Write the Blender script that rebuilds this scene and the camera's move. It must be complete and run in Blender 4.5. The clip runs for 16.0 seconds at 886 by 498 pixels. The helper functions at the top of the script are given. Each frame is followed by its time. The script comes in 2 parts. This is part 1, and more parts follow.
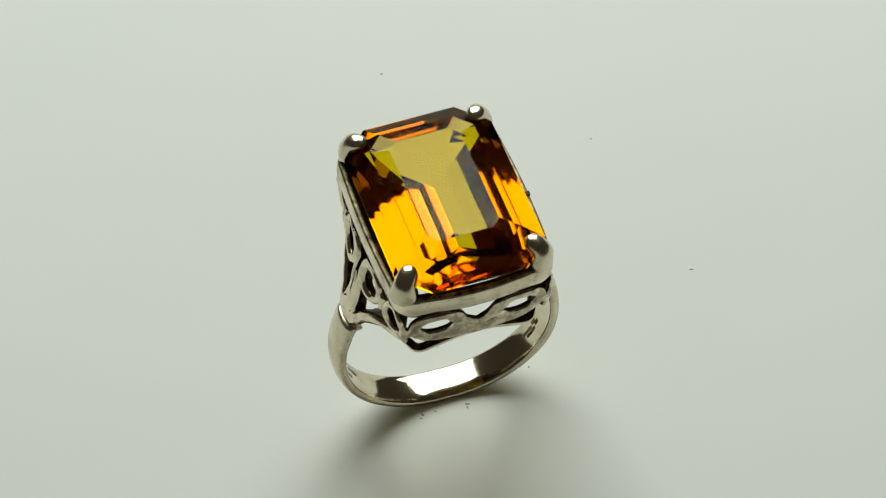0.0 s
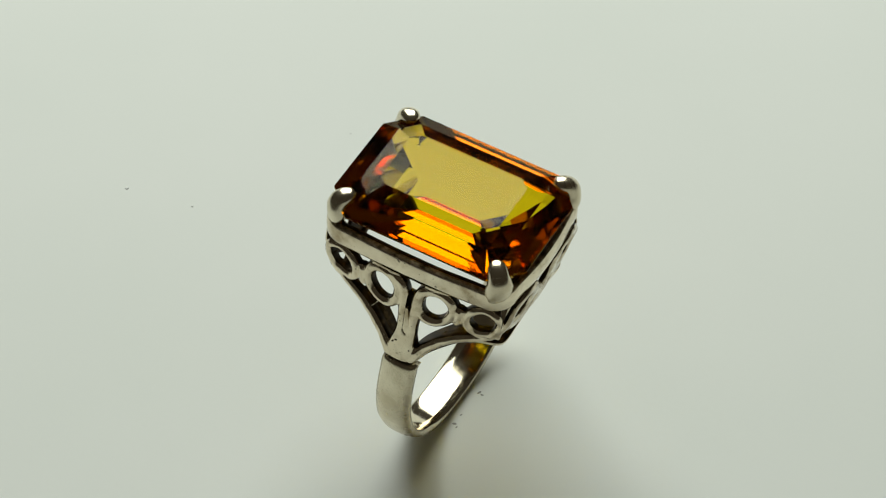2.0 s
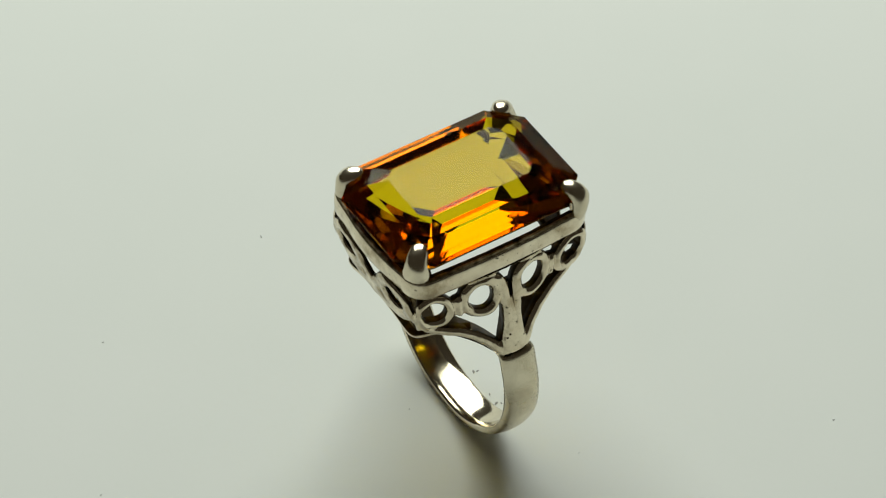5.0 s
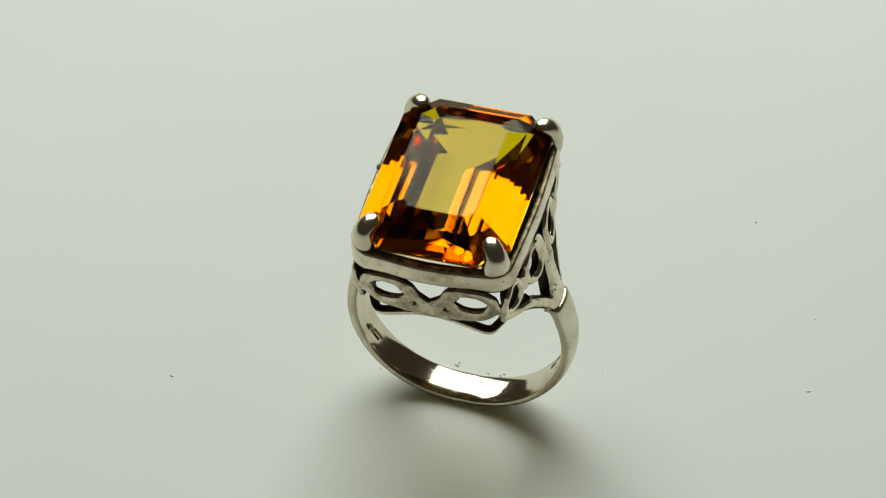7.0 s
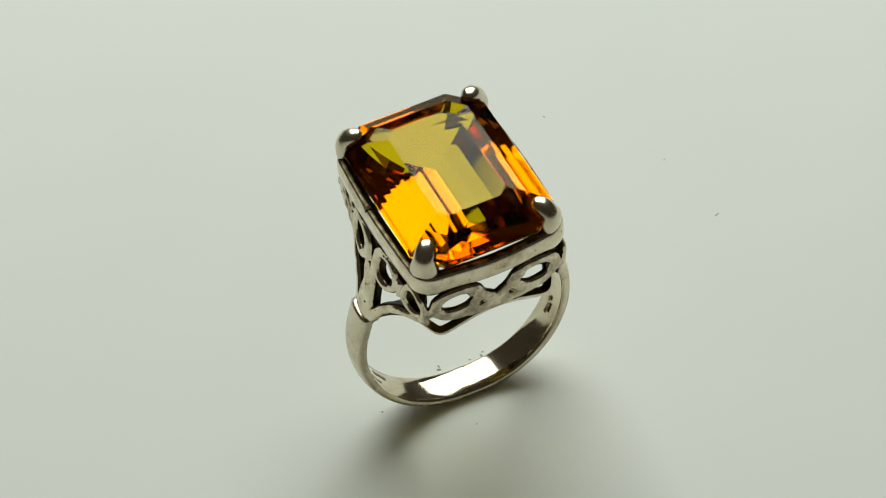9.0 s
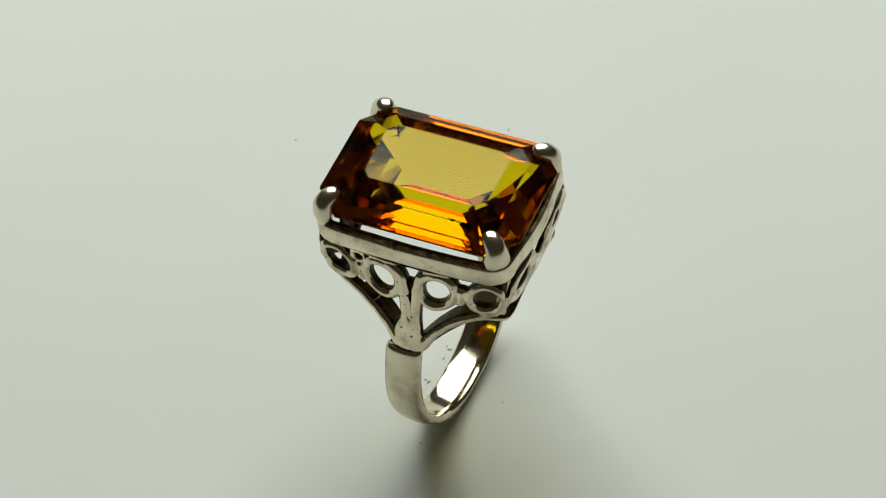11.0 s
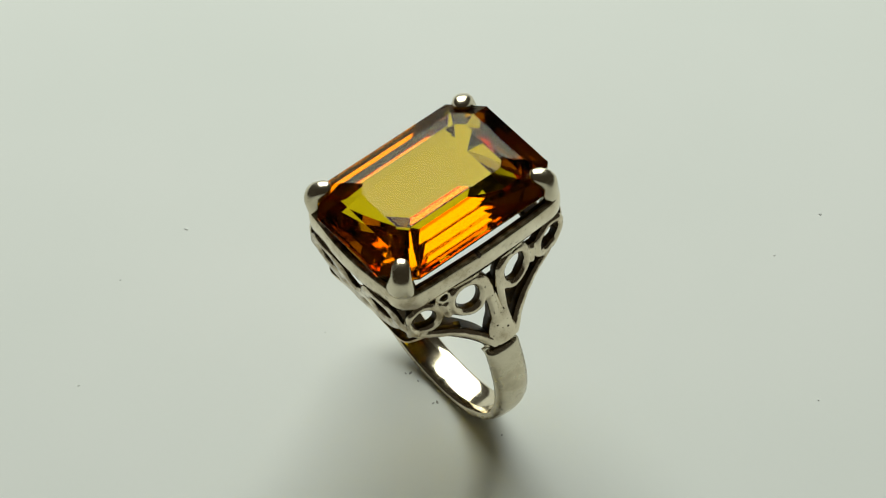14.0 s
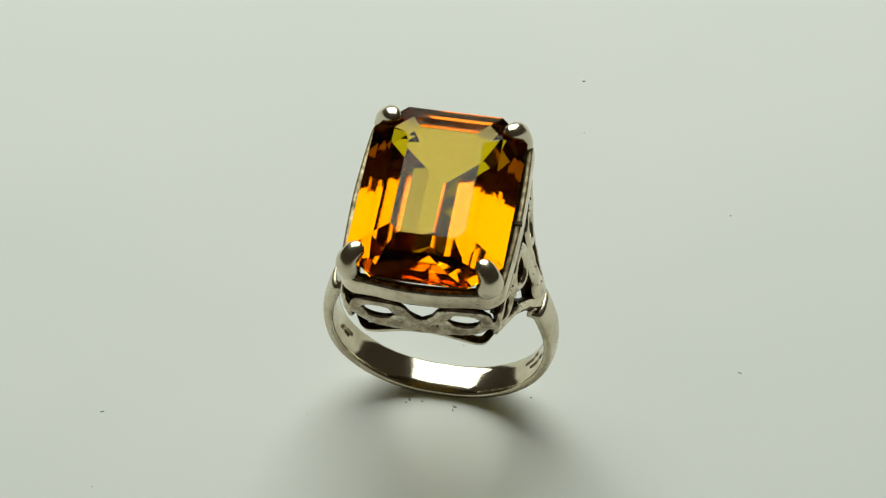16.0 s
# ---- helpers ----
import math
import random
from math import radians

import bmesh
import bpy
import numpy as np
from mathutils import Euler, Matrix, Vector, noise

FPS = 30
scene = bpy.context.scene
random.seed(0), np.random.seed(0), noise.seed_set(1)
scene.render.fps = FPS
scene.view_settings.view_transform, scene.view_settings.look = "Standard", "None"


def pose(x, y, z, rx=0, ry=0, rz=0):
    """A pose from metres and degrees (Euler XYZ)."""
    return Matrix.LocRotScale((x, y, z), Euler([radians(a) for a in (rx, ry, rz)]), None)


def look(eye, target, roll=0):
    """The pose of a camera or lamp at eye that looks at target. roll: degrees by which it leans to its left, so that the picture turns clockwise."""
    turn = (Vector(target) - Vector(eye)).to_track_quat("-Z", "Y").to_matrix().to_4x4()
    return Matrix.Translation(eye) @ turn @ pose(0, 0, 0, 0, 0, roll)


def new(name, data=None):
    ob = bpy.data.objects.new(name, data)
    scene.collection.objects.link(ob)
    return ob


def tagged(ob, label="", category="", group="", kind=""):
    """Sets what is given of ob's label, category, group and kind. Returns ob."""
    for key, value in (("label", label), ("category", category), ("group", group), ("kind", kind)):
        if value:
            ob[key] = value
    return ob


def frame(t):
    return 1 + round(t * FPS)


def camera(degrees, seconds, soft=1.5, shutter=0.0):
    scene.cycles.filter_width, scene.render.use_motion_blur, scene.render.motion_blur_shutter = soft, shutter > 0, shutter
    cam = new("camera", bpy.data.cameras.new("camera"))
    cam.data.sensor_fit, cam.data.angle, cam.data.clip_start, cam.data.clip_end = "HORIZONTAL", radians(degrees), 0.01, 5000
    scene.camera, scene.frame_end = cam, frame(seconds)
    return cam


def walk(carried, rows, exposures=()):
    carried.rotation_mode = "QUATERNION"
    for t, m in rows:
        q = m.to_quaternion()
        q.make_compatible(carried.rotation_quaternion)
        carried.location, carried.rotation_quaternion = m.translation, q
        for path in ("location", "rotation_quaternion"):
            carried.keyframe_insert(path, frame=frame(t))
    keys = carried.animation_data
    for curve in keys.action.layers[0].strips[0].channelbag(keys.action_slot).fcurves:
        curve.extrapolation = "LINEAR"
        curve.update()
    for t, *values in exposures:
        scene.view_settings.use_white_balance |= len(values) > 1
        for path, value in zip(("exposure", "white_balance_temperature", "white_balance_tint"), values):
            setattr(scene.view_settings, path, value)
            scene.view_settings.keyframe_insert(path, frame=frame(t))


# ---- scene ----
MM = 0.001

# camera: a long macro lens that stands still
cam = camera(15.0, 16.0, 1.15)
EYE = pose(0.0, -0.208777, 0.264737, 40.5753, 1.575, -1.6849)
walk(cam, [(0.0, EYE), (16.0, EYE)], [(0.0, 0.0), (16.0, 0.0)])

# ---- world and light ----
world = bpy.data.worlds.new("room_light")
scene.world = world
world.use_nodes = True
bg = world.node_tree.nodes["Background"]
bg.inputs["Color"].default_value = (1.0, 0.86, 0.62, 1)
bg.inputs["Strength"].default_value = 0.038


def softbox(name, eye, target, sx, sy, watts, color):
    data = bpy.data.lights.new(name, "AREA")
    data.shape, data.size, data.size_y = "RECTANGLE", sx, sy
    data.energy, data.color = watts, color
    ob = new(name, data)
    ob.matrix_world = look(eye, target)
    return ob


softbox("window_light", (-0.005, 0.504, 0.452), (0, 0, 0.0), 0.58, 0.62, 5.80, (0.94, 1.0, 0.935))


# ---- materials ----
def material(name):
    m = bpy.data.materials.new(name)
    m.use_nodes = True
    nt = m.node_tree
    return m, nt, nt.nodes["Principled BSDF"]


def node(nt, kind, **inputs):
    n = nt.nodes.new(kind)
    for key, value in inputs.items():
        n.inputs[key.replace("_", " ")].default_value = value
    return n


def noise_tex(nt, scale, detail=4.0, rough=0.55):
    co = nt.nodes.new("ShaderNodeTexCoord")
    n = node(nt, "ShaderNodeTexNoise", Scale=scale, Detail=detail, Roughness=rough)
    nt.links.new(co.outputs["Object"], n.inputs["Vector"])
    return n


def ramp(nt, source, stops):
    r = nt.nodes.new("ShaderNodeValToRGB")
    while len(r.color_ramp.elements) < len(stops):
        r.color_ramp.elements.new(0.5)
    for e, (p, c) in zip(r.color_ramp.elements, stops):
        e.position, e.color = p, (*c, 1)
    nt.links.new(source, r.inputs["Fac"])
    return r


def bump(nt, bsdf, height, strength, distance):
    b = node(nt, "ShaderNodeBump", Strength=strength, Distance=distance)
    nt.links.new(height, b.inputs["Height"])
    nt.links.new(b.outputs["Normal"], bsdf.inputs["Normal"])


def silver_material(name, stain_from, stain_most):
    m, nt, b = material(name)
    b.inputs["Metallic"].default_value = 1.0
    wear = noise_tex(nt, 420.0, 5.0)
    tone = ramp(nt, wear.outputs["Fac"], [(0.28, (0.40, 0.32, 0.20)), (0.42, (0.69, 0.60, 0.44)), (0.75, (0.87, 0.79, 0.61))])
    pits = noise_tex(nt, 2300.0, 2.0)
    dark = ramp(nt, pits.outputs["Fac"], [(0.27, (1, 1, 1)), (0.31, (0, 0, 0))])
    mix = nt.nodes.new("ShaderNodeMix")
    mix.data_type = "RGBA"
    nt.links.new(dark.outputs["Color"], mix.inputs["Factor"])
    nt.links.new(tone.outputs["Color"], mix.inputs["A"])
    mix.inputs["B"].default_value = (0.06, 0.05, 0.035, 1)
    stain = noise_tex(nt, 750.0, 6.0, 0.7)
    film = ramp(nt, stain.outputs["Fac"], [(stain_from, (0, 0, 0)), (stain_from + 0.21, (stain_most,) * 3)])
    over = nt.nodes.new("ShaderNodeMix")
    over.data_type = "RGBA"
    nt.links.new(film.outputs["Color"], over.inputs["Factor"])
    nt.links.new(mix.outputs["Result"], over.inputs["A"])
    over.inputs["B"].default_value = (0.17, 0.122, 0.065, 1)
    nt.links.new(over.outputs["Result"], b.inputs["Base Color"])
    gloss = ramp(nt, wear.outputs["Fac"], [(0.3, (0.27, 0.27, 0.27)), (0.7, (0.11, 0.11, 0.11))])
    nt.links.new(gloss.outputs["Color"], b.inputs["Roughness"])
    fine = noise_tex(nt, 1500.0, 6.0)
    bump(nt, b, fine.outputs["Fac"], 0.18, 0.00012)
    return m


def bright_silver_material(name, dull, relief=0.12):
    m, nt, b = material(name)
    b.inputs["Metallic"].default_value = 1.0
    wear = noise_tex(nt, 300.0, 5.0)
    tone = ramp(nt, wear.outputs["Fac"], [(0.32, (0.50, 0.43, 0.30)), (0.48, (0.64, 0.57, 0.42)), (0.72, (0.78, 0.71, 0.55))])
    nt.links.new(tone.outputs["Color"], b.inputs["Base Color"])
    gloss = ramp(nt, wear.outputs["Fac"], [(0.3, (0.24 + dull,) * 3), (0.7, (0.14 + dull,) * 3)])
    nt.links.new(gloss.outputs["Color"], b.inputs["Roughness"])
    fine = noise_tex(nt, 900.0, 5.0)
    bump(nt, b, fine.outputs["Fac"], relief, 0.00008)
    return m


def lip_material():
    m, nt, b = material("tarnished_lip")
    b.inputs["Metallic"].default_value = 1.0
    wear = noise_tex(nt, 900.0, 6.0, 0.7)
    tone = ramp(nt, wear.outputs["Fac"], [(0.36, (0.07, 0.055, 0.03)), (0.52, (0.27, 0.215, 0.12)), (0.70, (0.58, 0.50, 0.34))])
    nt.links.new(tone.outputs["Color"], b.inputs["Base Color"])
    b.inputs["Roughness"].default_value = 0.5
    bump(nt, b, wear.outputs["Fac"], 0.5, 0.00015)
    return m


# near-black brown metal for inner walls, back faces, the groove and small marks
def dark_silver_material():
    m, nt, b = material("dark_silver")
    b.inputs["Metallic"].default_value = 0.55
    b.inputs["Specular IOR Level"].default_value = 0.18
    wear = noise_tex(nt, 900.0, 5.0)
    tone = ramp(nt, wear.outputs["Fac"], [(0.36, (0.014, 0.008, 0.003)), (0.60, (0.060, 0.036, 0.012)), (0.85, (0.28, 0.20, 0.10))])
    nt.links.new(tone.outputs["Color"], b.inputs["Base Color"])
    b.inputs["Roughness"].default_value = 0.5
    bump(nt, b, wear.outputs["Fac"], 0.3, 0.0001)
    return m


def gem_material():
    m, nt, b = material("amber_crystal")
    nt.nodes.remove(b)
    through_stone = node(nt, "ShaderNodeBsdfRefraction", IOR=1.76, Roughness=0.02)
    through_stone.inputs["Color"].default_value = (0.965, 0.825, 0.085, 1)
    mirrored = node(nt, "ShaderNodeBsdfGlossy", Roughness=0.06)
    fresnel = node(nt, "ShaderNodeFresnel", IOR=1.76)
    # the gloss is clear on the polish and takes the stone's colour where light is turned back inside
    tint = ramp(nt, fresnel.outputs["Fac"], [(0.25, (0.23, 0.215, 0.185)), (0.80, (0.81, 0.445, 0.045))])
    nt.links.new(tint.outputs["Color"], mirrored.inputs["Color"])
    mix = nt.nodes.new("ShaderNodeMixShader")
    nt.links.new(fresnel.outputs["Fac"], mix.inputs[0])
    nt.links.new(through_stone.outputs["BSDF"], mix.inputs[1])
    nt.links.new(mirrored.outputs["BSDF"], mix.inputs[2])
    nt.links.new(mix.outputs["Shader"], nt.nodes["Material Output"].inputs["Surface"])
    return m


def paper_material():
    m, nt, b = material("white_paper")
    big = noise_tex(nt, 22.0, 3.0)
    tone = ramp(nt, big.outputs["Fac"], [(0.3, (0.765, 0.79, 0.735)), (0.7, (0.80, 0.815, 0.765))])
    nt.links.new(tone.outputs["Color"], b.inputs["Base Color"])
    b.inputs["Roughness"].default_value = 0.75
    fibre = noise_tex(nt, 1400.0, 6.0)
    bump(nt, b, fibre.outputs["Fac"], 0.06, 0.0001)
    return m


def plain_material(name, color, rough):
    m, nt, b = material(name)
    n = noise_tex(nt, 60.0, 4.0)
    r = ramp(nt, n.outputs["Fac"], [(0.3, tuple(c * 0.85 for c in color)), (0.7, color)])
    nt.links.new(r.outputs["Color"], b.inputs["Base Color"])
    b.inputs["Roughness"].default_value = rough
    return m


# end gallery: mottled tarnish, its film strengthened to colour in dim mirrored shade
TARNISH_AND_SHADE = silver_material("tarnished_shaded_silver", 0.40, 0.72)
SILVER, DARK_SILVER, LIP = silver_material("worn_silver", 0.52, 0.40), dark_silver_material(), lip_material()
SATIN = bright_silver_material("satin_silver", 0.08)
CLAW = bright_silver_material("claw_silver", 0.05, 0.12)
MIRROR = bright_silver_material("finger_polished_silver", -0.06, 0.07)
GEM, PAPER = gem_material(), paper_material()
TABLE = plain_material("grey_table", (0.5, 0.5, 0.48), 0.6)
DUST = plain_material("dark_dust", (0.36, 0.36, 0.33), 0.9)
PALE_DUST = plain_material("pale_dust", (0.69, 0.71, 0.67), 0.9)


# ---- mesh helpers (millimetres in, metres out) ----
def part(name, bm, mats, parent=None, label="", smooth=True):
    me = bpy.data.meshes.new(name)
    bmesh.ops.recalc_face_normals(bm, faces=bm.faces)
    for v in bm.verts:
        v.co *= MM
    for f in bm.faces:
        f.smooth = smooth
    bm.to_mesh(me)
    bm.free()
    for mat in (mats if isinstance(mats, (list, tuple)) else [mats]):
        me.materials.append(mat)
    ob = new(name, me)
    ob.parent = parent
    if label:
        tagged(ob, label)
    return ob


def spline(points, steps, closed=False):
    """Catmull-Rom through tuples of numbers of any length."""
    P = [np.array(p, float) for p in points]
    n = len(P)
    out = []
    for i in range(n if closed else n - 1):
        if closed:
            a, b, c, d = P[i - 1], P[i], P[(i + 1) % n], P[(i + 2) % n]
        else:
            a, b, c, d = P[max(i - 1, 0)], P[i], P[i + 1], P[min(i + 2, n - 1)]
        for k in range(steps):
            t = k / steps
            out.append(0.5 * (2 * b + (c - a) * t + (2 * a - 5 * b + 4 * c - d) * t * t + (3 * b - a - 3 * c + d) * t ** 3))
    if not closed:
        out.append(P[-1])
    return out


# cross-section of a flat wire: (across, outwards), and whether the face after it takes the first material
WIRE = [(-0.5, -0.20), (-0.44, -0.06), (-0.28, 0.0), (0.28, 0.0), (0.44, -0.06), (0.5, -0.20), (0.47, -1.0), (-0.47, -1.0)]
WIRE_BRIGHT = (True, True, True, True, True, False, False, False)


def ribbon(bm, path, normals, widths, depth, closed=False):
    """Sweeps the wire section along a path; its outer face looks along the normals."""
    n = len(path)
    rings = []
    for i in range(n):
        p = Vector(path[i])
        a = Vector(path[(i - 1) % n] if closed or i else path[0])
        b = Vector(path[(i + 1) % n] if closed or i < n - 1 else path[-1])
        t = (b - a).normalized()
        o = Vector(normals[i])
        o = (o - t * o.dot(t)).normalized()
        s = t.cross(o)
        w = widths[i] if isinstance(widths, (list, tuple)) else widths
        rings.append([bm.verts.new(p + s * (u * w) + o * (v * (depth if v < -0.5 else w * 0.9))) for u, v in WIRE])
    k = len(WIRE)
    for i in range(n if closed else n - 1):
        r, q = rings[i], rings[(i + 1) % n]
        for j in range(k):
            f = bm.faces.new((r[j], r[(j + 1) % k], q[(j + 1) % k], q[j]))
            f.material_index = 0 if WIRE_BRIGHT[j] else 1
    if not closed:
        for r in (rings[0], rings[-1]):
            bm.faces.new(r)


# ---- the surfaces on which the pierced gallery lies (ring's own space, z = 0 at the claw tips) ----
def side_y(x, z):
    """Distance from the middle of the long side's face."""
    mid = np.interp(-z, [4.8, 7.0, 10.0, 12.0, 14.6], [8.28, 8.60, 9.15, 9.62, 10.25])
    end = np.interp(-z, [4.8, 7.4, 9.0, 11.0, 14.6], [7.70, 7.75, 7.5, 7.0, 6.5])
    w = max(0.0, 1.0 - (abs(x) / 8.0) ** 1.6)
    return mid * w + end * (1 - w)


def side_wire(bm, pts, side, width, depth=0.75, closed=False, steps=6):
    path, nor = [], []
    for row in spline(pts, steps, closed):
        x, z = row[0], row[1]
        y = side_y(x, z)
        e = 0.05
        n = Vector(((side_y(x - e, z) - side_y(x + e, z)) / (2 * e), 1.0, (side_y(x, z - e) - side_y(x, z + e)) / (2 * e)))
        path.append((x, side * y, z))
        nor.append((n.x, side * n.y, n.z))
    w = [row[2] for row in spline([(*p[:2], p[2] if len(p) > 2 else width) for p in pts], steps, closed)]
    ribbon(bm, path, nor, w, depth, closed)


def ellipse(cx, cz, a, b, n=14, tilt=0.0):
    out = []
    for i in range(n):
        t = math.tau * i / n
        u, v = a * math.cos(t), b * math.sin(t)
        out.append((cx + u * math.cos(tilt) - v * math.sin(tilt), cz + u * math.sin(tilt) + v * math.cos(tilt)))
    return out


# ---- parts of the ring ----
BAND_Z, BAND_R = -19.6, 11.60


def band(parent):
    bm = bmesh.new()
    rings = []
    steps = 120
    a0, a1 = radians(26.0), radians(-206.0)
    lead = [0.0, 0.0020, 0.0040, 0.0055, 0.0065, 0.0080, 0.0105, 0.0130]
    for f in lead + [i / steps for i in range(2, steps - 1)] + [1 - f for f in reversed(lead)]:
        a = a0 + (a1 - a0) * f
        k = abs(2 * f - 1) ** 1.5
        half = 1.82 - 0.05 * k
        thick = 1.00 + 0.36 * k
        low = max(0.0, -math.sin(a))
        radius = BAND_R + 0.7 * low * abs(math.cos(a)) - 0.25 * max(0.0, math.sin(a)) / 0.44
        # each end swells a little and closes with a sloping, rounded ledge under the shoulder
        end = min(f, 1 - f)
        radius += 0.20 * max(0.0, 1 - end / 0.05) ** 1.3 - float(np.interp(end, [0.0, 0.0040, 0.0055, 0.0065, 0.0080, 0.0105, 0.0130], [0.50, 0.22, 0.13, 0.08, 0.040, 0.012, 0.0]))
        sec = []
        for j in range(9):
            u = -1 + 2 * j / 8
            sec.append((u * half, radius - 0.42 * abs(u) ** 2.6))
        inner = radius - thick
        sec += [(half * 0.97, inner + 0.14), (half * 0.86, inner + 0.02), (half * 0.4, inner - 0.03), (0, inner - 0.04), (-half * 0.4, inner - 0.03), (-half * 0.86, inner + 0.02), (-half * 0.97, inner + 0.14)]
        # the hoop leans a little to one side below the shoulders
        rings.append([bm.verts.new((0.38 + x + 0.045 * min(0.0, r * math.sin(a) + 5.0), r * math.cos(a), BAND_Z + r * math.sin(a))) for x, r in sec])
    k = len(rings[0])
    for r, q in zip(rings, rings[1:]):
        for j in range(k):
            f = bm.faces.new((r[j], r[(j + 1) % k], q[(j + 1) % k], q[j]))
            f.material_index = 1 if 9 <= j <= 14 else 0
    bm.faces.new(rings[0])
    bm.faces.new(rings[-1])
    bmesh.ops.rotate(bm, cent=(0.38, 0, 0), matrix=Matrix.Rotation(radians(-1.0), 3, "Z"), verts=bm.verts)
    return part("band", bm, [SATIN, MIRROR], parent, "plain silver finger band, polished inside")


def stamp(band_ob, angle, w, h, x):
    """A small struck mark inside the band, worn dark."""
    bm = bmesh.new()
    r = BAND_R + 0.22 - 1.00 - 0.36 * 0.45
    bmesh.ops.create_cube(bm, size=1.0)
    for v in bm.verts:
        v.co.x = v.co.x * w
        v.co.y, v.co.z = v.co.y * h, v.co.z * 0.10
    m = Matrix.Translation((x, 0, BAND_Z)) @ Matrix.Rotation(angle, 4, "X") @ Matrix.Translation((0, 0, -r + 0.14))
    bmesh.ops.transform(bm, matrix=m, verts=bm.verts)
    return part("stamped_mark", bm, LIP, band_ob, "dark worn stamp", smooth=False)


def shoulder(parent, side):
    bm = bmesh.new()
    x = 0.50 if side > 0 else 0.12
    side_wire(bm, [(0.12, -8.3, 0.25), (0.12, -9.6, 0.8), (0.12, -11.2, 1.5), (0.5 * x + 0.06, -12.4, 2.3), (0.8 * x + 0.02, -13.5, 2.9), (x, -14.5, 3.45)], side, 2.0, 1.5)
    for v in bm.verts:
        v.co.y -= side * 0.10
    ob = part("shoulder", bm, [SILVER, DARK_SILVER], parent)
    bm = bmesh.new()
    side_wire(bm, [(x - 1.45, -14.43), (x, -14.50), (x + 1.45, -14.43)], side, 0.26, 0.6)
    for v in bm.verts:
        v.co.y -= side * 0.03
    part("solder_groove", bm, [DARK_SILVER, DARK_SILVER], ob, "dark groove")
    return ob


def rim_outline(grow, n=12):
    """Plan of the bezel: a slightly bowed rectangle with round corners."""
    hx, hy, r = 9.98 + grow, 7.86 + grow, 2.3 + grow
    out = []
    for cx, cy, a in ((hx - r, hy - r, 0), (-(hx - r), hy - r, 90), (-(hx - r), -(hy - r), 180), (hx - r, -(hy - r), 270)):
        for i in range(n + 1):
            t = radians(a + 90 * i / n)
            out.append((cx + r * math.cos(t), cy + r * math.sin(t)))
        # run to the next corner, bowed outwards a little
        nxt = {0: (-(hx - r), hy), 90: (-hx, -(hy - r)), 180: (hx - r, -hy), 270: (hx, hy - r)}[a]
        px, py = out[-1]
        for i in range(1, 10):
            f = i / 10
            bow = (0.30 if a in (0, 180) else 0.50) * math.sin(math.pi * f)
            x, y = px + (nxt[0] - px) * f, py + (nxt[1] - py) * f
            if a in (0, 180):
                y += bow * (1 if y > 0 else -1)
            else:
                x += bow * (1 if x > 0 else -1)
            out.append((x, y))
    return out


def bezel(parent):
    bm = bmesh.new()
    # (growth, z) section going round: outside from below, over the lip, down the inside
    sec = [(-0.22, -4.90), (-0.05, -4.72), (0.04, -4.40), (0.07, -3.6), (0.03, -2.95), (-0.10, -2.56), (-0.28, -2.42), (-0.60, -2.50), (-1.12, -2.70), (-1.22, -3.0), (-1.15, -3.8), (-0.85, -4.85)]
    rows = []
    for g, z in sec:
        row = []
        for i, (x, y) in enumerate(rim_outline(g)):
            wob = 0.07 * noise.noise(Vector((x * 0.35, y * 0.35, 3.0))) + 0.025 * noise.noise(Vector((x * 1.3, y * 1.3, z)))
            lift = 0.20 * max(0.0, 1 - (y / 6.5) ** 2) if z < -4.0 and abs(x) > 9.0 else 0.0
            row.append(bm.verts.new((x, y, z + wob + lift)))
        rows.append(row)
    n, k = len(rows[0]), len(rows)
    for j in range(k):
        a, b = rows[j], rows[(j + 1) % k]
        for i in range(n):
            f = bm.faces.new((a[i], a[(i + 1) % n], b[(i + 1) % n], b[i]))
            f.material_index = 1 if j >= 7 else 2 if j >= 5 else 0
    ob = part("bezel_rim", bm, [SILVER, DARK_SILVER, LIP], parent, "worn silver rim round the stone")
    return ob


def notch(rim, x, y):
    """A short dark split in the rim's lip."""
    bm = bmesh.new()
    bmesh.ops.create_cube(bm, size=1.0)
    for v in bm.verts:
        k = 0.16 if v.co.z < 0 else 0.42
        v.co.x, v.co.y, v.co.z = x + v.co.x * k, y + v.co.y * 0.66, -2.60 + v.co.z * 0.6
    return part("lip_split", bm, DARK_SILVER, rim, "dark split in the lip", smooth=False)


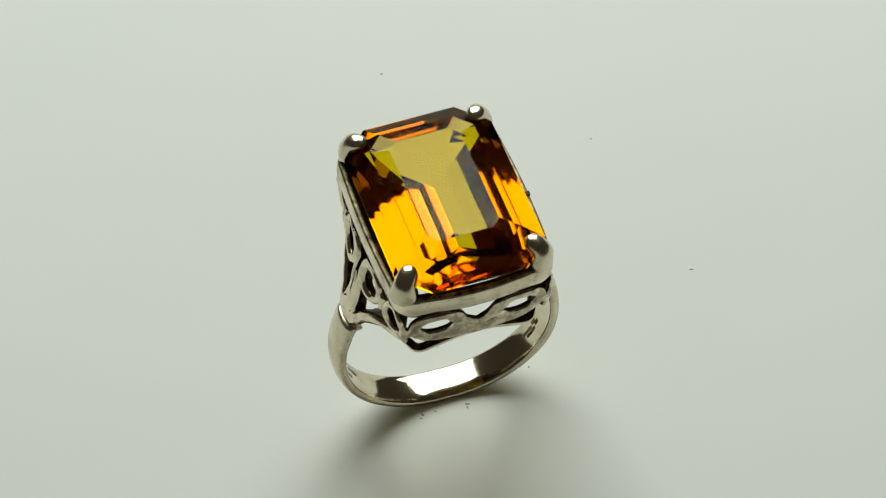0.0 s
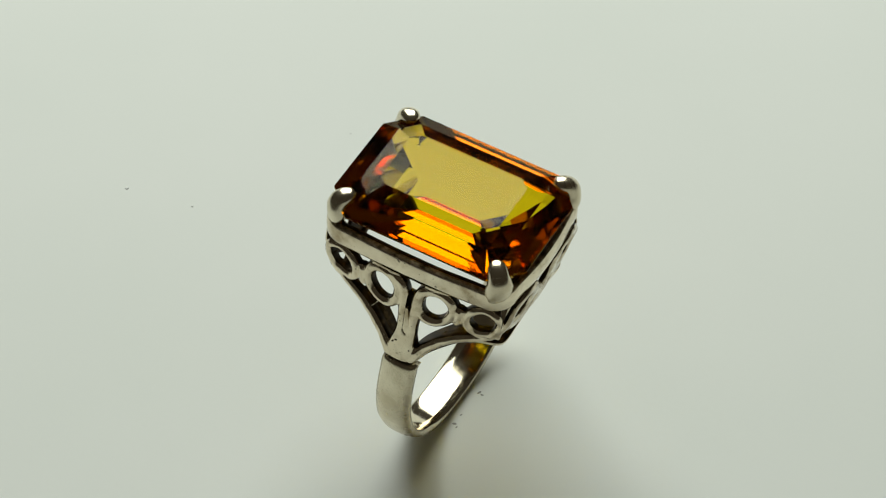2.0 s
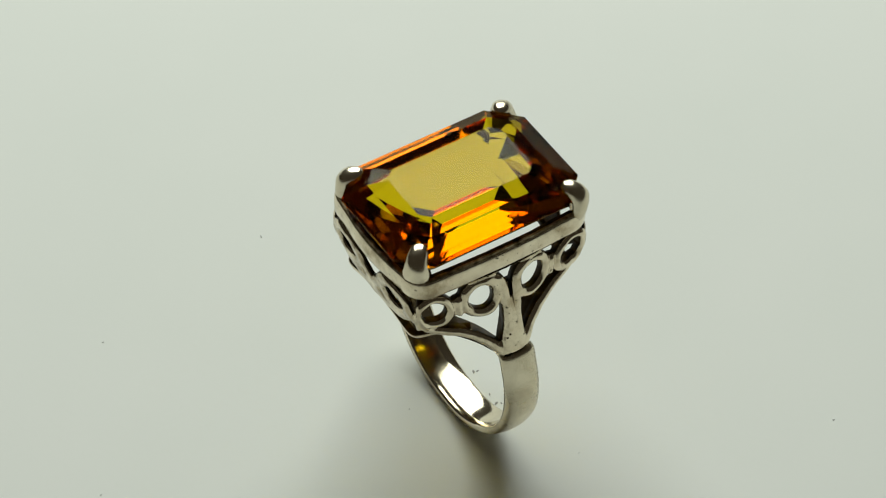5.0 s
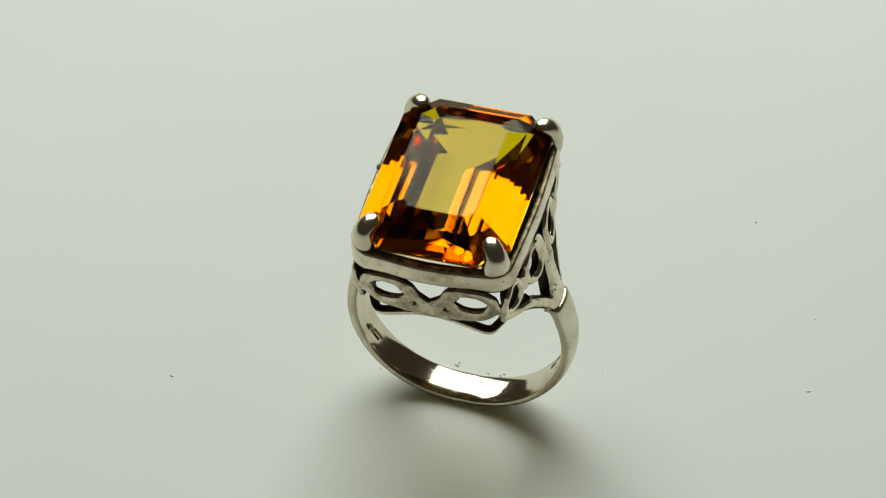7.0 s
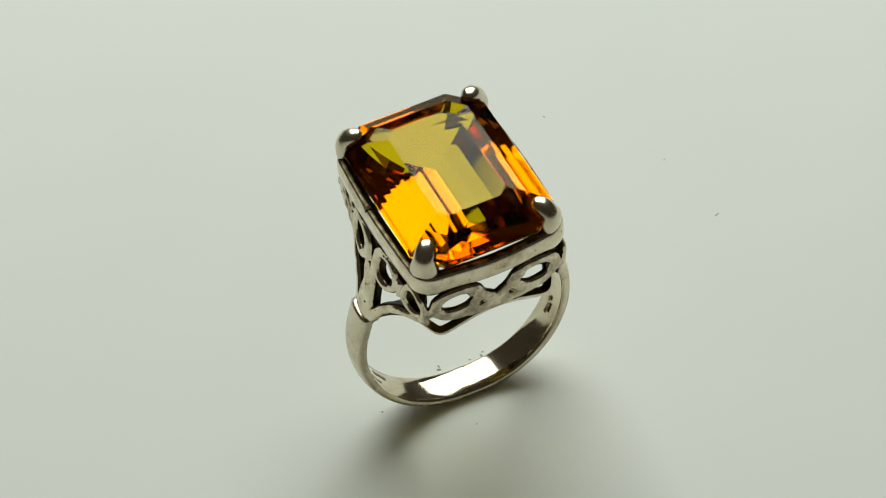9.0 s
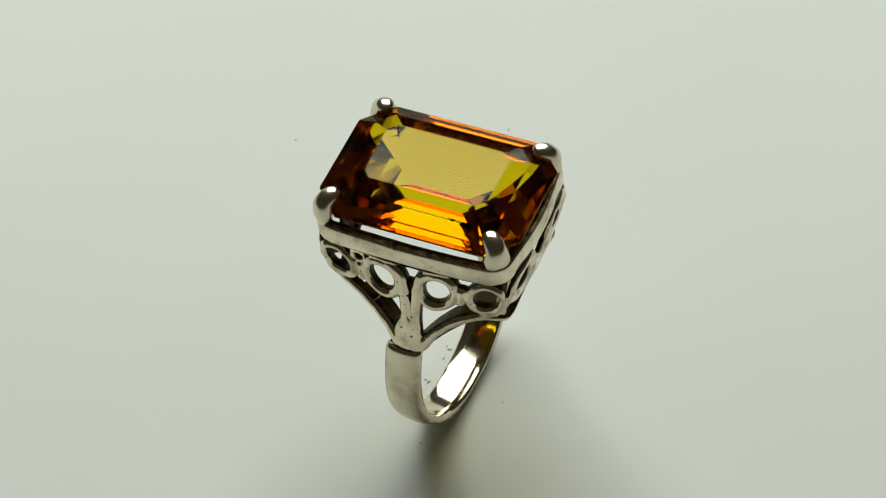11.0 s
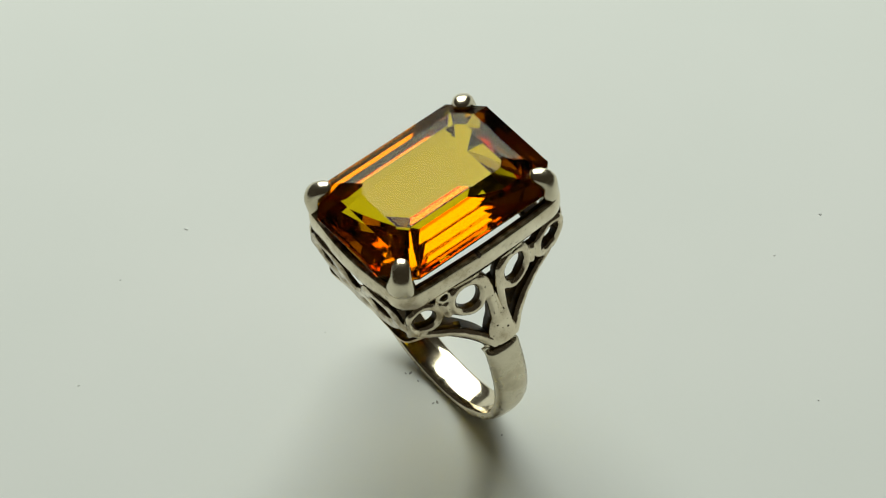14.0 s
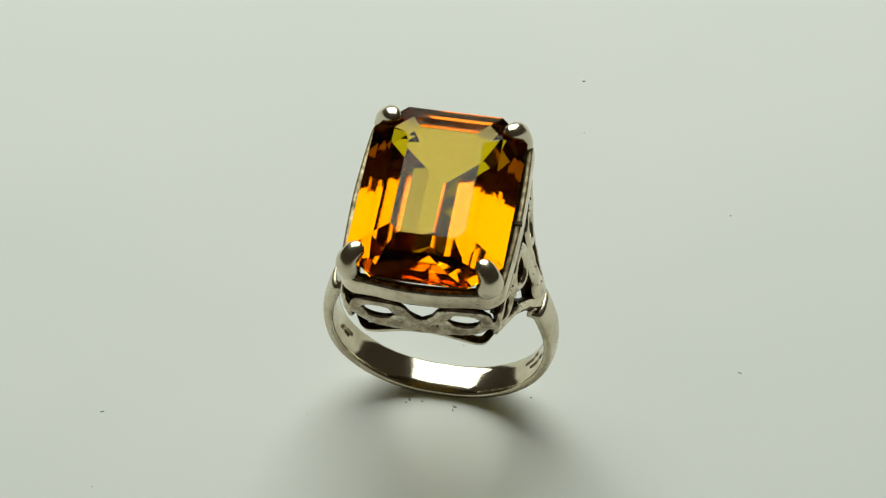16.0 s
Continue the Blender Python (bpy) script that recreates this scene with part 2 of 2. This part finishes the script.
def claw(parent, sx, sy, dx, dy):
    bm = bmesh.new()
    rows = spline([(8.10, 5.96, -4.9, 0.40, 0.90), (8.40, 6.20, -4.2, 0.40, 0.90), (8.66, 6.41, -3.2, 0.66, 1.22), (8.75, 6.48, -2.1, 0.88, 1.36),
                   (8.68, 6.42, -1.25, 0.94, 1.16), (8.42, 6.18, -0.60, 0.84, 1.02), (8.06, 5.87, -0.22, 0.68, 0.93), (7.72, 5.58, -0.10, 0.54, 0.78),
                   (7.50, 5.40, -0.08, 0.38, 0.54), (7.38, 5.30, -0.09, 0.14, 0.20)], 4)
    out = Vector((0.78, 0.62, 0)).normalized()
    across = Vector((-out.y, out.x, 0))
    rings = []
    for i, r in enumerate(rows):
        a, b = rows[max(i - 1, 0)], rows[min(i + 1, len(rows) - 1)]
        t = Vector((b - a)[:3]).normalized()
        o = across.cross(t).normalized()
        # filed by hand: each claw is a little uneven
        c = Vector(r[:3]) + o * (0.09 * noise.noise(Vector((2.3 * sx, 3.1 * sy, r[2] * 0.9)))) + across * (0.12 * noise.noise(Vector((5.0 + sx, 1.7 * sy, r[2] * 0.7))))
        ring = []
        for j in range(14):
            ph = math.tau * j / 14
            p = c + o * (r[3] * (1 + 0.10 * noise.noise(Vector((sx + math.sin(ph), sy, r[2] * 1.1)))) * math.copysign(abs(math.cos(ph)) ** 0.7, math.cos(ph))) + across * (r[4] * math.sin(ph) * (1.0 - 0.18 * math.cos(ph)))
            ring.append(bm.verts.new(((p.x + dx) * sx, (p.y + dy) * sy, p.z)))
        rings.append(ring)
    for r, q in zip(rings, rings[1:]):
        for j in range(14):
            bm.faces.new((r[j], r[(j + 1) % 14], q[(j + 1) % 14], q[j]))
    bm.faces.new(rings[0])
    bm.faces.new(rings[-1])
    return part("claw", bm, [CLAW], parent, "rounded silver claw over the stone's corner")


# The pierced wall runs round the basket: u is the way along it from the middle of a long side, over the corner, to the middle of an end
U_SIDE, U_ARC, U_END, CORNER = 8.4, 2.04, 16.64, 1.3


def wall_point(u, z):
    hx = 10.3 - 0.20 * max(0.0, -4.8 - z)
    k = (hx - CORNER) / U_SIDE
    if u <= U_SIDE:
        return Vector((u * k, side_y(u * k, z), z))
    hy = side_y(hx - CORNER, z)
    if u <= U_SIDE + U_ARC:
        t = (u - U_SIDE) / U_ARC * math.pi / 2
        return Vector((hx - CORNER + CORNER * math.sin(t), hy - CORNER + CORNER * math.cos(t), z))
    v = (u - U_SIDE - U_ARC) / (U_END - U_SIDE - U_ARC)
    y = (hy - CORNER) * (1 - v)
    return Vector((hx + 0.25 * (1 - (1 - v) ** 2), y, z))


def strand_distance(U, Z, points, radii, closed=False):
    """Distance of the grid to a wire of varying half width."""
    path = spline([(*p, w) for p, w in zip(points, radii)], 6, closed)
    if closed:
        path.append(path[0])
    best = np.full(U.shape, 9.0)
    for a, b in zip(path, path[1:]):
        d = b[:2] - a[:2]
        t = np.clip(((U - a[0]) * d[0] + (Z - a[1]) * d[1]) / max(d @ d, 1e-9), 0, 1)
        best = np.minimum(best, np.hypot(U - a[0] - t * d[0], Z - a[1] - t * d[1]) - (a[2] + t * (b[2] - a[2])))
    return best


def melt(a, b, k=0.32):
    """Union of two shapes with a soft fillet, as in a casting."""
    h = np.clip(0.5 + 0.5 * (b - a) / k, 0, 1)
    return b * (1 - h) + a * h - k * h * (1 - h)


def wall_field(mid, u0, u1, z0, z1, step, drilled, sag):
    us, zs = np.linspace(u0, u1, round((u1 - u0) / step) + 1), np.linspace(z0, z1, round((z1 - z0) / step) + 1)
    U, Z = np.meshgrid(us, zs, indexing="ij")
    ring = lambda cx, cz, a, b, w: strand_distance(U, Z, ellipse(cx, cz, a, b), [w] * 14, True)
    f = ring(2.80, -7.25, 1.72, 1.92, 0.47)
    f = melt(f, ring(7.60, -7.35, 1.70, 1.86, 0.44))
    f = melt(f, strand_distance(U, Z, [(-0.5, -4.62), (4.0, -4.62), (6.6, -4.62)], [0.36, 0.36, 0.30]))
    if drilled:
        f = melt(f, np.hypot(U - 5.15, Z + 5.5) - 0.75)
        f = np.maximum(f, 0.40 - np.hypot(U - 5.0, Z + 5.62))
    f = melt(f, strand_distance(U, Z, [(5.15, -6.7), (5.15, -7.4), (5.15, -8.3)], [0.38] * 3))
    f = melt(f, strand_distance(U, Z, [(mid + 2.0, -5.3), (mid + 1.04, -6.0), (mid + 0.68, -7.3), (mid + 0.60, -9.0), (mid + 0.60, -11.2), (0.8, -13.4)], [0.46, 0.46, 0.50, 0.56, 0.60, 0.80]))
    f = melt(f, strand_distance(U, Z, [(9.2, -8.3), (8.4, -9.6 - 0.5 * sag), (7.0, -10.3 - sag), (5.5, -10.75 - sag), (4.25, -11.45 - sag), (3.15, -12.3 - sag), (2.4, -13.15 - 0.5 * sag), (1.55, -14.25)], [0.46, 0.48, 0.50, 0.52, 0.54, 0.58, 0.64, 0.68]))
    f = melt(f, strand_distance(U, Z, [(0.0, -11.0), (0.0, -12.2), (0.0, -14.2)], [0.35, 0.9, 1.5]))
    f = melt(f, ring(12.75, -6.95, 2.15, 1.80, 0.60))
    f = melt(f, strand_distance(U, Z, [(10.9, -8.3), (11.6, -9.0), (12.7, -9.3), (14.0, -9.25)], [0.40, 0.48, 0.50, 0.50]))
    f = melt(f, strand_distance(U, Z, [(10.7, -7.3), (9.9, -7.6), (9.3, -7.9)], [0.60, 0.55, 0.50]))
    f = melt(f, strand_distance(U, Z, [(14.3, -6.2), (15.5, -7.55), (16.8, -8.70)], [0.52, 0.62, 0.66]))
    f = melt(f, strand_distance(U, Z, [(14.0, -9.5), (15.3, -9.25), (16.8, -9.3)], [0.50, 0.80, 0.90]))
    f = melt(f, strand_distance(U, Z, [(9.4, -7.1), (9.4, -8.0), (9.4, -9.2)], [0.32, 0.45, 0.38]))
    rough = np.array([[noise.noise(Vector((u * 0.9, z * 0.9, mid * 7))) for z in zs] for u in us])
    return us, zs, f + 0.05 * rough


def gallery_panel(name, face, parent, sx, sy, mid, u0, u1, z0, z1, depth, sag, rounding):
    """A pierced cast panel: the field's inside, cut cell by cell, with rounded front edges and dark inner walls."""
    step = 0.125
    us, zs, F = wall_field(mid, u0, u1, z0, z1, step, sx > 0 and sy > 0, sag)
    flip = Matrix.Diagonal((sx, sy, 1))
    bm = bmesh.new()
    cache = {}

    def vert(u, z, d, key):
        if key not in cache:
            p = wall_point(u, z)
            n = (wall_point(u + 0.03, z) - wall_point(u - 0.03, z)).cross(wall_point(u, z + 0.03) - wall_point(u, z - 0.03))
            if n.x + n.y < 0:
                n.negate()
            n.normalize()
            edge = max(0.0, 1 + d / rounding)
            uneven = 0.07 * noise.noise(p * 0.8) + 0.02 * noise.noise(p * 2.6)
            cache[key] = (bm.verts.new(flip @ (p + n * (uneven - 0.78 * rounding * edge * edge))), bm.verts.new(flip @ (p - n * depth)))
        return cache[key]

    for i in range(len(us) - 1):
        for j in range(len(zs) - 1):
            corners = [(i, j), (i + 1, j), (i + 1, j + 1), (i, j + 1)]
            d = [F[c] for c in corners]
            if min(d) >= 0:
                continue
            loop = []
            for k in range(4):
                a, b, da, db = corners[k], corners[(k + 1) % 4], d[k], d[(k + 1) % 4]
                if da < 0:
                    loop.append((vert(us[a[0]], zs[a[1]], da, a), False))
                if (da < 0) != (db < 0):
                    t = da / (da - db)
                    key = (min(a, b), max(a, b))
                    v = vert(us[a[0]] + (us[b[0]] - us[a[0]]) * t, zs[a[1]] + (zs[b[1]] - zs[a[1]]) * t, 0.0, key)
                    loop.append((v, True))
            if len(loop) < 3:
                continue
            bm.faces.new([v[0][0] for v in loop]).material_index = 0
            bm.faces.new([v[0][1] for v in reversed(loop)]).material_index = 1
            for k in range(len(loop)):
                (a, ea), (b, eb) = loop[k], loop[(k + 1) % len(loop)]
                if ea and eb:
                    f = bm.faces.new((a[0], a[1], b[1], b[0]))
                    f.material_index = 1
    return part(name, bm, [face, DARK_SILVER], parent)


def pit(panel, sx, sy, u, z, size):
    """A small dark hollow left by the casting."""
    bm = bmesh.new()
    bmesh.ops.create_icosphere(bm, subdivisions=1, radius=size)
    p = wall_point(u, z)
    for v in bm.verts:
        v.co = Vector(((p.x + v.co.x * 1.3) * sx, (p.y + v.co.y * 0.35) * sy, p.z + v.co.z))
    return part("casting_pit", bm, DARK_SILVER, panel)


def gallery(parent):
    rng = random.Random(5)
    for sy in (-1, 1):
        mid = 0.30 if sy < 0 else -0.12
        for sx in (-1, 1):
            # two arms, across from each other, hang a little lower
            sag = 0.32 if sx * sy > 0 else 0.0
            panel = gallery_panel("side_gallery", SILVER, parent, sx, sy, sx * mid, 0.0, 9.38, -14.5, -4.6, 1.05, sag, 0.44)
            gallery_panel("end_gallery", TARNISH_AND_SHADE, parent, sx, sy, sx * mid, 9.38, U_END, -10.9, -4.4, 0.62, sag, 0.34)
            spots = [(0.9 + 0.75 * i + rng.uniform(-0.3, 0.3), -4.95 - abs(rng.gauss(0, 0.12))) for i in range(12)]
            spots += [(rng.uniform(0.3, 1.2), rng.uniform(-13.2, -9.6)) for i in range(3)]
            for u, z in spots:
                if wall_field(sx * mid, u, u + 0.01, z, z + 0.01, 0.01, False, sag)[2].max() < -0.15:
                    pit(panel, sx, sy, u, z, rng.uniform(0.05, 0.11))
            bm = bmesh.new()
            side_wire(bm, [(sx * 5.9, -10.65), (sx * 5.2, -10.9), (sx * 4.4, -11.4), (sx * 3.2, -12.3), (sx * 2.35, -13.1), (0.12 + sx * 1.45, -14.15)], sy, 0.8, 2.0)
            for v in bm.verts:
                v.co.y -= sy * 0.30
                v.co.z -= 0.9 * sag
            part("arm", bm, [DARK_SILVER, DARK_SILVER], parent, "dark inner side of the arm")
        bm = bmesh.new()
        side_wire(bm, [(mid, -7.1), (mid, -8.3), (mid, -9.8)], sy, 1.7, 0.9)
        for v in bm.verts:
            v.co.y -= sy * 0.62
        part("stem_backing", bm, [DARK_SILVER, DARK_SILVER], parent, "dark web behind the stems")
    for end in (-1, 1):
        bm = bmesh.new()
        path, nor = [], []
        half = [(3.9, 8.15, -11.45), (5.4, 7.6, -11.3), (6.8, 6.95, -11.2), (7.9, 6.45, -11.4), (8.65, 5.9, -11.65), (9.0, 5.1, -11.6), (9.15, 3.5, -11.05), (9.3, 1.9, -10.45), (9.35, 0.0, -10.2)]
        for x, y, z in spline(half + [(x, -y, z) for x, y, z in reversed(half[:-1])], 6):
            path.append((end * x, y, z + 0.15))
            lean = min(1.0, abs(y / 6.5) ** 6)
            nor.append((end * (1.0 - 0.75 * lean), lean * math.copysign(1.0, y), -0.35))
        ribbon(bm, path, nor, 0.60, 0.78)
        part("base_wire", bm, [SILVER, DARK_SILVER], parent)


def octagon(hx, hy, c, z):
    return [(hx, hy - c, z), (hx - c, hy, z), (-hx + c, hy, z), (-hx, hy - c, z), (-hx, -hy + c, z), (-hx + c, -hy, z), (hx - c, -hy, z), (hx, -hy + c, z)]


def gemstone(parent):
    bm = bmesh.new()
    tiers = [(6.25, 3.50, 0.88, 0.88), (7.94, 5.19, 1.55, 0.28), (10.2, 7.33, 2.8, -1.15), (10.2, 7.33, 2.8, -1.40)]
    # five pavilion steps, each flatter than the one above it
    inset, depth = 0.0, -1.40
    for angle, cut in ((50.0, 1.5), (45.0, 1.12), (37.0, 0.75), (32.0, 0.38), (24.5, 0.006)):
        inset += 1.464
        depth -= 1.464 * math.tan(radians(angle))
        tiers.append((10.2 - inset, 7.33 - inset, cut, depth))
    rows = [[bm.verts.new(p) for p in octagon(*t)] for t in tiers]
    for r, q in zip(rows, rows[1:]):
        for j in range(8):
            bm.faces.new((r[j], r[(j + 1) % 8], q[(j + 1) % 8], q[j]))
    bm.faces.new(rows[0])
    bm.faces.new(rows[-1])
    gem = part("gemstone", bm, [GEM], parent, "step-cut amber yellow transparent gemstone", smooth=False)
    for x, y, z, size in ((-1.2, 1.6, 0.55, 0.05), (1.1, -0.4, 0.45, 0.06), (3.4, 0.9, 0.6, 0.045), (-3.3, -1.3, 0.5, 0.05), (2.0, 2.3, 0.5, 0.04), (-4.6, 0.8, 0.6, 0.04), (4.4, -1.9, 0.6, 0.04), (-2.4, 2.6, 0.6, 0.035), (0.2, -2.5, 0.55, 0.04), (-0.6, 0.3, 0.5, 0.035)):
        bm = bmesh.new()
        bmesh.ops.create_icosphere(bm, subdivisions=1, radius=size)
        bmesh.ops.translate(bm, vec=(x, y, z), verts=bm.verts)
        part("inclusion", bm, DUST, gem, "tiny dark inclusion")
    return gem


RING_AT = Matrix.Translation((1.143 * MM, -0.645 * MM, 31.096 * MM)) @ pose(0, 0, 0, -1.019, 2.903, -1.662)


def finger_ring():
    ring = tagged(new("finger_ring"), "silver ring with a large rectangular amber stone standing on white paper", "ring")
    ring["kind"] = "thing"
    body = band(ring)
    for a, w, h, x in ((57, 0.30, 1.5, 0.35), (64, 0.35, 0.7, 0.15), (-62, 0.35, 1.1, 0.1), (-68, 0.30, 0.5, 0.25)):
        stamp(body, radians(a), w, h, x)
    for s in (-1, 1):
        shoulder(ring, s)
    gallery(ring)
    rim = bezel(ring)
    notch(rim, 1.1, 7.80)
    for sx in (-1, 1):
        for sy in (-1, 1):
            dx, dy = {(-1, -1): (0.14, -0.08), (1, -1): (0.08, 0.45), (1, 1): (0.34, 0.02), (-1, 1): (-0.08, 0.06)}[sx, sy]
            claw(ring, sx, sy, dx, dy)
    gemstone(ring)
    return ring


# ---- the support ----
def paper_sheet():
    bm = bmesh.new()
    bmesh.ops.create_cone(bm, cap_ends=True, segments=96, radius1=240, radius2=240, depth=0.3)
    for v in bm.verts:
        v.co.z -= 0.15
    return tagged(part("paper_sheet", bm, PAPER, None, smooth=False), "round sheet of plain white paper on a slowly turning table", "paper", kind="structure")


def ground():
    bm = bmesh.new()
    bmesh.ops.create_grid(bm, x_segments=4, y_segments=4, size=800)
    for v in bm.verts:
        v.co.z = -8.0
    g = part("ground", bm, TABLE, None, smooth=False)
    bm = bmesh.new()
    bmesh.ops.create_cone(bm, cap_ends=True, segments=96, radius1=225, radius2=225, depth=7.6)
    for v in bm.verts:
        v.co.z -= 4.15
    tagged(part("turntable", bm, TABLE, None, smooth=False), "grey turntable disc under the paper", "turntable", kind="structure")
    return tagged(g, "plain grey table surface", "table", kind="structure")


def speck(sheet, x, y, length, width, turn, mat):
    """A crumb or hair of dust lying on the paper."""
    bm = bmesh.new()
    bmesh.ops.create_icosphere(bm, subdivisions=2, radius=0.5)
    for v in bm.verts:
        n = 1 + 0.35 * noise.noise(v.co * 3 + Vector((x, y, 0)))
        v.co.x, v.co.y, v.co.z = v.co.x * length * 0.6 * n, v.co.y * width * 0.6 * n, 0.02 + v.co.z * 0.06
    bmesh.ops.transform(bm, matrix=Matrix.Translation((x, y, 0)) @ Matrix.Rotation(radians(turn), 4, "Z"), verts=bm.verts)
    return part("dust_speck", bm, mat, sheet)


ground()
SHEET = paper_sheet()
RING = finger_ring()
for row in ((-43.3, 8.0, 0.6, 0.5, 20, PALE_DUST), (-5.2, 28.1, 0.8, 0.3, 70, PALE_DUST), (7.4, -34.5, 0.8, 0.35, 110, PALE_DUST), (-35.8, 8.9, 0.4, 0.3, 0, PALE_DUST),
            (16.7, -33.5, 0.35, 0.3, 0, PALE_DUST), (28.2, -25.2, 0.45, 0.35, 0, PALE_DUST), (-25.9, 25.4, 0.3, 0.3, 0, PALE_DUST), (5.3, -14.0, 0.4, 0.2, 30, PALE_DUST),
            (2.6, 0.4, 0.9, 0.36, 70, DUST), (3.0, 0.25, 0.6, 0.26, 10, DUST), (2.2, -4.2, 0.8, 0.4, 20, DUST), (2.6, -4.5, 0.45, 0.26, 80, DUST), (2.3, -2.9, 0.6, 0.24, 65, DUST), (0.5, 7.8, 0.4, 0.32, 0, DUST), (-5.3, 0.2, 0.3, 0.2, 0, DUST)):
    speck(SHEET, *row)


# ---- what moves: the paper turns, and the ring stands on it ----
# the table turns evenly, 20.69 degrees a second
TURN = [(0.5 * i, -70.966 + 20.692 * 0.5 * i) for i in range(33)]


def motions():
    walk(SHEET, [(t, pose(0, 0, 0, 0, 0, a)) for t, a in TURN])
    walk(RING, [(t, pose(0, 0, 0, 0, 0, a) @ RING_AT) for t, a in TURN])


motions()
